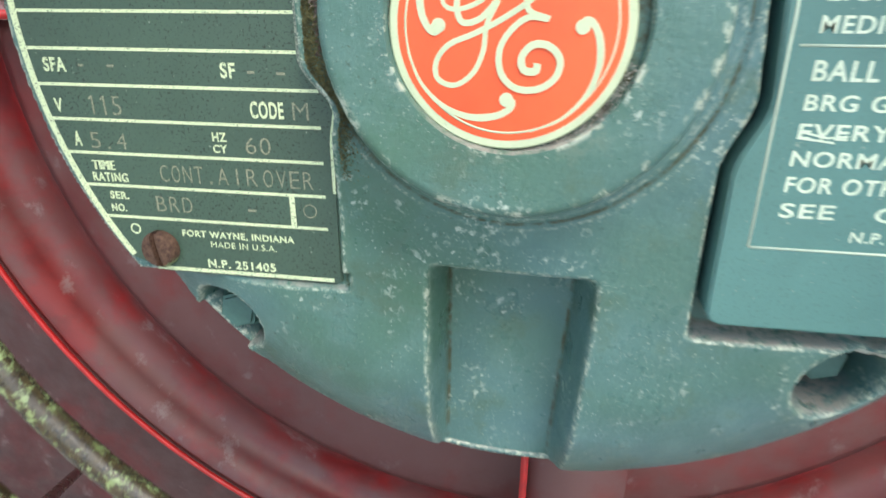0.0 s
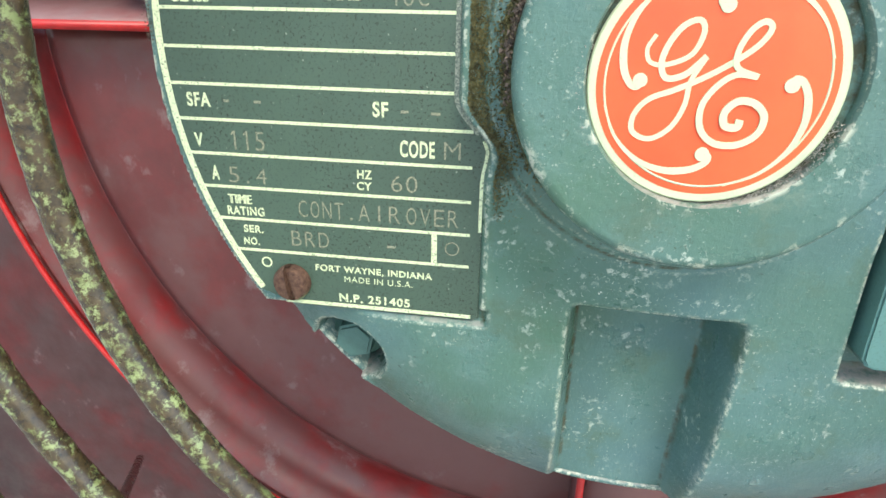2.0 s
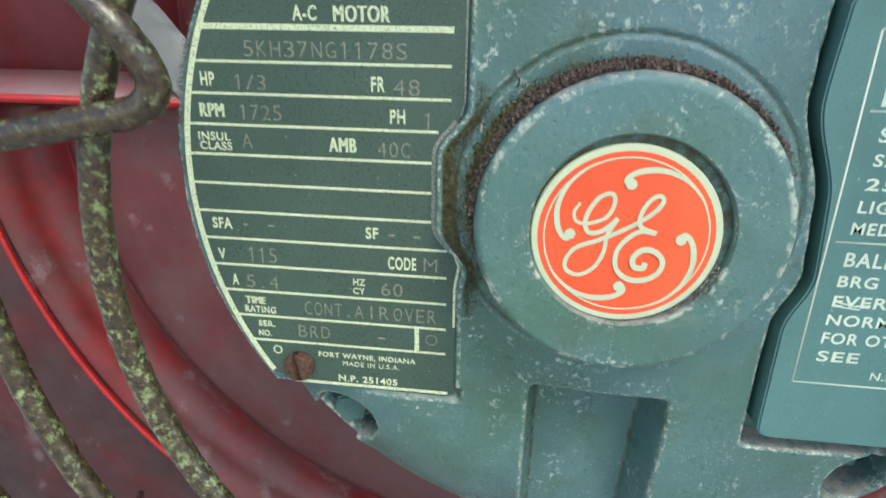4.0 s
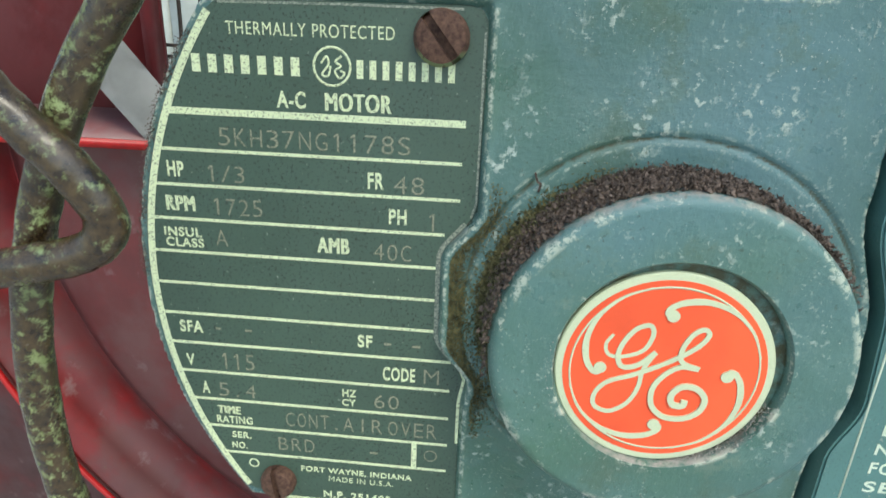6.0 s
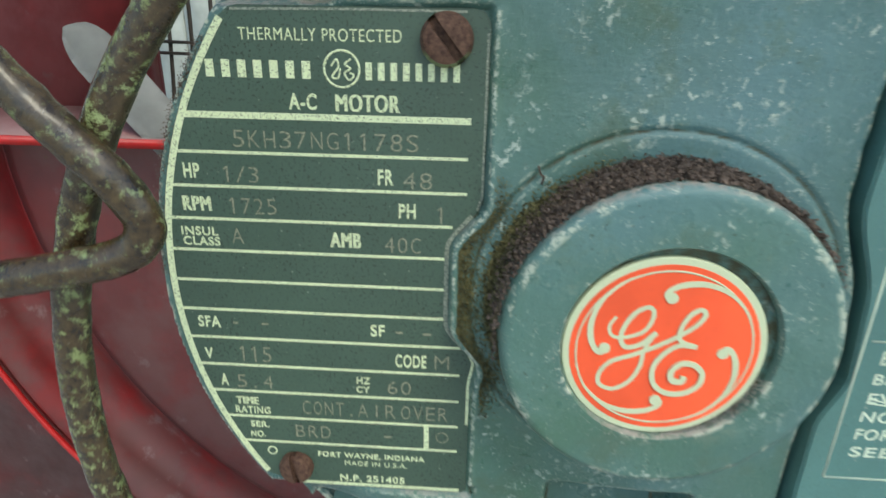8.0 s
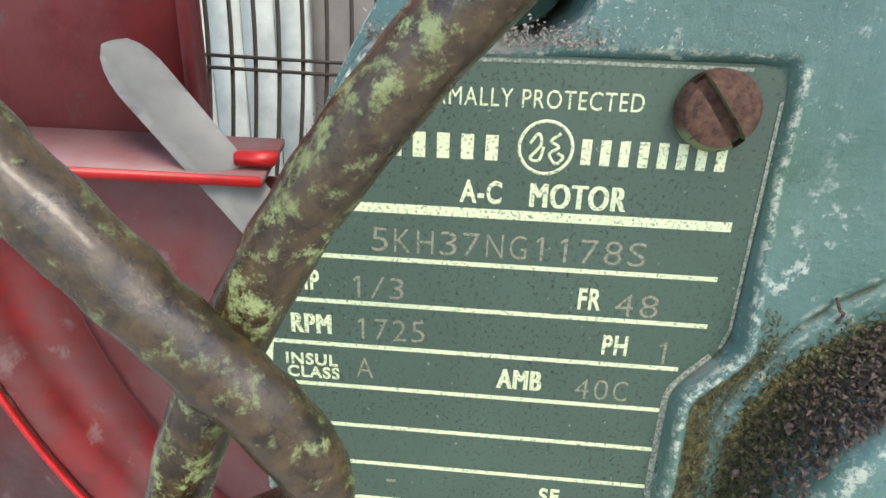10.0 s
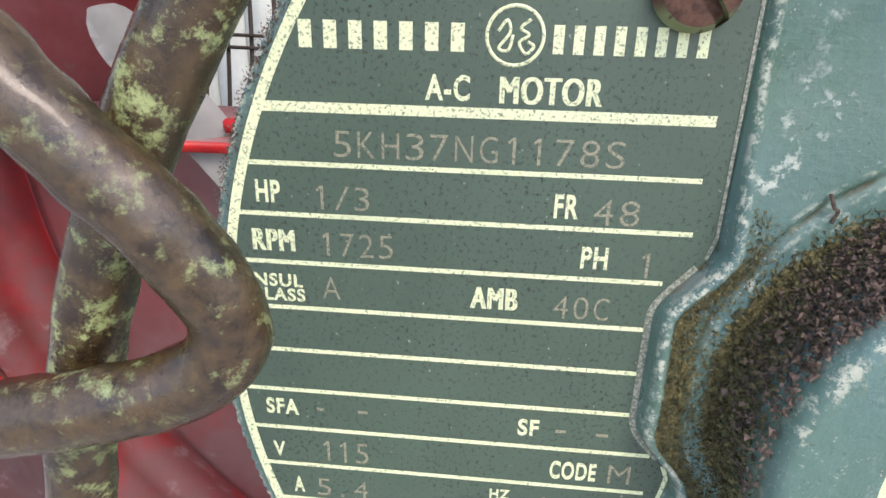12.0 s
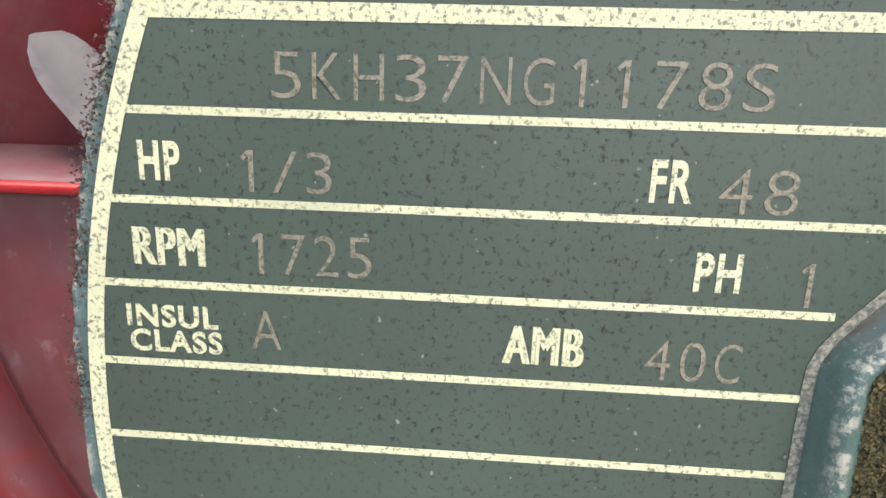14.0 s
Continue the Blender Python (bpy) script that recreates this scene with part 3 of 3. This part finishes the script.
word("N.P. 251405", -53.5, -40.7, 469.0, 1.6, printed)
word("THERMALLY PROTECTED", -65.1, -40.6, 551.4, 1.8, printed)
word("A-C", -58.2, -53.8, 541.3, 2.5, printed)
word("MOTOR", -50.9, -41.2, 541.2, 2.6, printed)
# trade name as plain bars, and its round mark
for x0, x1, n in ((-70.7, -53.3, 7), (-46.1, -31.0, 8)):
    for k in range(n):
        a = x0 + (x1 - x0) * k / n
        band("name_bar", [(a, 547.25), (a + (x1 - x0) / n * 0.52, 547.25)], 2.6, CREAM)


def small_ring(x, z, r, w, material):
    part("mark", revolve([(r - w, F0), (r - w, F0 - 0.05), (r, F0 - 0.05), (r, F0)], x, z, 40), material, nameplate)


small_ring(-49.7, 547.5, 2.85, 0.35, CREAM)
for pts in ([(-51.3, 547.9), (-50.5, 548.9), (-50.2, 547.8), (-51.2, 546.4), (-50.3, 546.2), (-49.9, 547.6)], [(-48.3, 549.0), (-49.2, 548.2), (-48.4, 547.6), (-49.3, 546.9), (-48.6, 545.9), (-47.9, 546.6), (-48.5, 547.0)]):
    line = smooth_line([Vector(p) for p in pts], 6)
    part("mark", ribbon(line, [0.3] * len(line), F0, 0.05), CREAM, nameplate)
small_ring(-66.6, 475.5, 1.0, 0.3, CREAM)
small_ring(-33.5, 480.7, 1.2, 0.2, STAMP)


def slotted(name, x, y, z, r, h, turn, material, label):
    """A round slotted screw head standing h proud of y."""
    bm = bmesh.new()
    prof = [(r, y), (r * 1.0, y - h * 0.55), (r * 0.86, y - h * 0.88), (r * 0.55, y - h)]
    steps, w = 40, r * 0.17
    rings = [[bm.verts.new((q * math.cos(2 * math.pi * k / steps), yy, q * math.sin(2 * math.pi * k / steps))) for k in range(steps)] for q, yy in prof]
    for p, q in zip(rings, rings[1:]):
        for k in range(steps):
            bm.faces.new((p[k], p[(k + 1) % steps], q[(k + 1) % steps], q[k]))
    bm.faces.new(rings[-1])
    for side in (-1, 1):
        bmesh.ops.bisect_plane(bm, geom=bm.verts[:] + bm.edges[:] + bm.faces[:], plane_co=(0, 0, side * w), plane_no=(0, 0, 1))
    slot = [f for f in bm.faces if all(abs(v.co.z) < w * 1.02 and v.co.y < y - h * 0.3 for v in f.verts)]
    ext = bmesh.ops.extrude_face_region(bm, geom=slot)
    bmesh.ops.translate(bm, verts=[g for g in ext["geom"] if isinstance(g, bmesh.types.BMVert)], vec=(0, h * 0.5, 0))
    bmesh.ops.delete(bm, geom=slot, context="FACES")
    bmesh.ops.transform(bm, matrix=pose(x, 0, z, 0, turn, 0), verts=bm.verts)
    return crease(part(name, bm, material, motor, label), 40)


slotted("screw", -33.9, 0.1, 552.0, 3.9, 2.6, 52, RUST, "rusty slotted screw")
slotted("screw", -61.9, 0.1, 472.2, 3.3, 2.4, 82, RUST, "rusty slotted screw")
slotted("screw", 35.6, -4.6, 552.3, 4.7, 3.6, -22, ZINC, "dull zinc slotted screw")
slotted("screw", 60.0, -4.6, 469.0, 4.0, 2.6, 30, RUST, "rusty slotted screw")


def hex_bolt(x, z, y):
    pts = [(4.1 * math.cos(math.pi / 3 * k + 0.3), 4.1 * math.sin(math.pi / 3 * k + 0.3)) for k in range(6)]
    b = part("bolt", slab([(x + p, z + q) for p, q in pts], y, y + 10.4, 0.6), GREEN_BOLT, motor, "green painted hexagon bolt", False)
    part("washer", revolve([(0.01, y + 4.4), (5.4, y + 4.4), (5.6, y + 4.8), (5.6, y + 10.3)], x, z, 40), GREEN_BOLT, b)


for x, z in ((-54, 455.8), (54.3, 456), (-53.5, 564.5), (54, 564)):
    hex_bolt(x, z, 8.3)

# right instruction plate
zs = np.linspace(472, 545, 50)
outline2 = [(float(island_edge(z)) + 0.9, float(z)) for z in zs[::-1]] + [(29.9, 470.0), (30.6, 468.9), (32, 468.4), (58, 468.4), (72, 475)]
outline2 += [(82 * math.cos(a), 510 + 82 * math.sin(a)) for a in np.linspace(-0.42, 0.5, 16)] + [(60, 552), (44, 552), (36, 549), (30.5, 547.5)]
plate2 = part("instruction_plate", slab(outline2, -5.2, 1.2, 0.35), PLATE2, motor, "blue green enamelled lubrication plate with pale lettering", False)
F1 = -5.21
for pts in ([(33.6, 541.4), (55, 541.4), (70, 541.4)], [(33.6, 541.4), (33.65, 511), (33.7, 481.2)], [(33.7, 481.2), (50, 481.2), (70, 481.2)], [(34.8, 529.6), (70, 529.6)], [(34.8, 508.3), (70, 508.3)]):
    line = [Vector(p) for p in pts]
    part("rule", ribbon(line, [0.34] * len(line), F1, 0.05), CREAM2, plate2)


def word2(text, x0, x1, z0, h):
    d = 0.5 - 0.036 * (z0 - 481.3)
    lettering(text, x0 + d, x1 + d, z0 + 0.3, h, F1, CREAM2, plate2, 0.016 if h < 3 else 0.03, 0.02)


word2("REL", 37.6, 45.7, 534.9, 3.9)
word2("INST", 37.4, 46.9, 530.0, 3.6)
word2("SLEEV", 38.2, 48.1, 524.6, 2.3)
word2("S.A.E.", 38.2, 46.4, 520.8, 2.0)
word2("25000", 37.8, 49.9, 516.9, 2.0)
word2("LIGHT D", 37.5, 50.8, 513.1, 2.1)
word2("MEDIUM", 37.2, 49.0, 509.4, 2.1)
word2("BALL BRG", 37.3, 52.9, 503.7, 2.6)
word2("BRG GREA", 37.0, 53.7, 500.0, 2.1)
word2("EVERY 10", 36.9, 53.3, 496.3, 2.1)
word2("NORMAL  S", 36.6, 55.4, 492.7, 2.1)
word2("FOR OTHER", 36.5, 54.1, 489.1, 2.2)
word2("SEE   GEI-", 36.4, 57.0, 485.5, 2.1)
word2("N.P. 21947", 45.9, 57.8, 482.4, 1.6)
for pts in ([(37.2, 497.6), (40.5, 496.9), (43.0, 497.2)], [(37.0, 496.8), (41.5, 496.3)], [(49.0, 498.0), (54.0, 498.6)], [(52.5, 514), (53.2, 510.5), (54.5, 507.5)]):
    line = [Vector(p) for p in pts]
    part("scratch", ribbon(line, [0.28] * len(line), F1 - 0.06, 0.02), CREAM2, plate2, "", False)
# torn tag by the lower bolt
part("torn_tag", tube(smooth_line([Vector((50, 3, 462.5)), Vector((55, 1.5, 463.5)), Vector((61, 2, 462.0))], 8), 0.9, 8, False, 0.8), STEEL, motor, "torn grey metal edge")

# ---- front wire guard ----
guard = thing("front_guard", "rusty wire fan guard with chipped green paint", "fan guard")
GY = -32.0


def hoop(r, cx, cz, wire):
    n = int(r * 3)
    part("hoop", tube([Vector((cx + r * math.cos(2 * math.pi * k / n), GY, cz + r * math.sin(2 * math.pi * k / n))) for k in range(n)], wire, 18, True, 0.10), HOOP, guard)


hoop(77.0, -0.5, 507.2, 2.05)
hoop(99.5, 0, 508.5, 2.0)
hoop(120.5, 0, 510, 2.0)
hoop(143.0, 0, 510, 2.0)


def spoke():
    pts = [(-150, -35, 626), (-110, -35.5, 586), (-88, -36, 564), (-77, -36, 551.8), (-70, -35.8, 544), (-65.6, -35, 538.6), (-64.0, -34, 533.6), (-66.4, -34.2, 530.6), (-73, -35.6, 529), (-87, -36, 526.4), (-110, -35.5, 522), (-150, -35, 515)]
    return tube(smooth_line([Vector(p) for p in pts], 14), 2.1, 18, False, 0.10)


part("spoke", spoke(), WIRE, guard)
for k in (1, 2, 3):
    a = math.pi / 2 * k
    part("spoke", tube([Vector((r * math.cos(math.pi - a), -33.8, 512 + r * math.sin(math.pi - a))) for r in (84, 110, 150)], 2.0, 12, False, 0.1), WIRE, guard)
for k in range(4):
    a = math.pi / 4 + math.pi / 2 * k
    part("stay", tube([Vector((143 * math.cos(a), GY, 510 + 143 * math.sin(a))), Vector((190 * math.cos(a), 20, 510 + 190 * math.sin(a))), Vector((300 * math.cos(a), 127, 510 + 300 * math.sin(a)))], 2.0, 10), WIRE, guard)
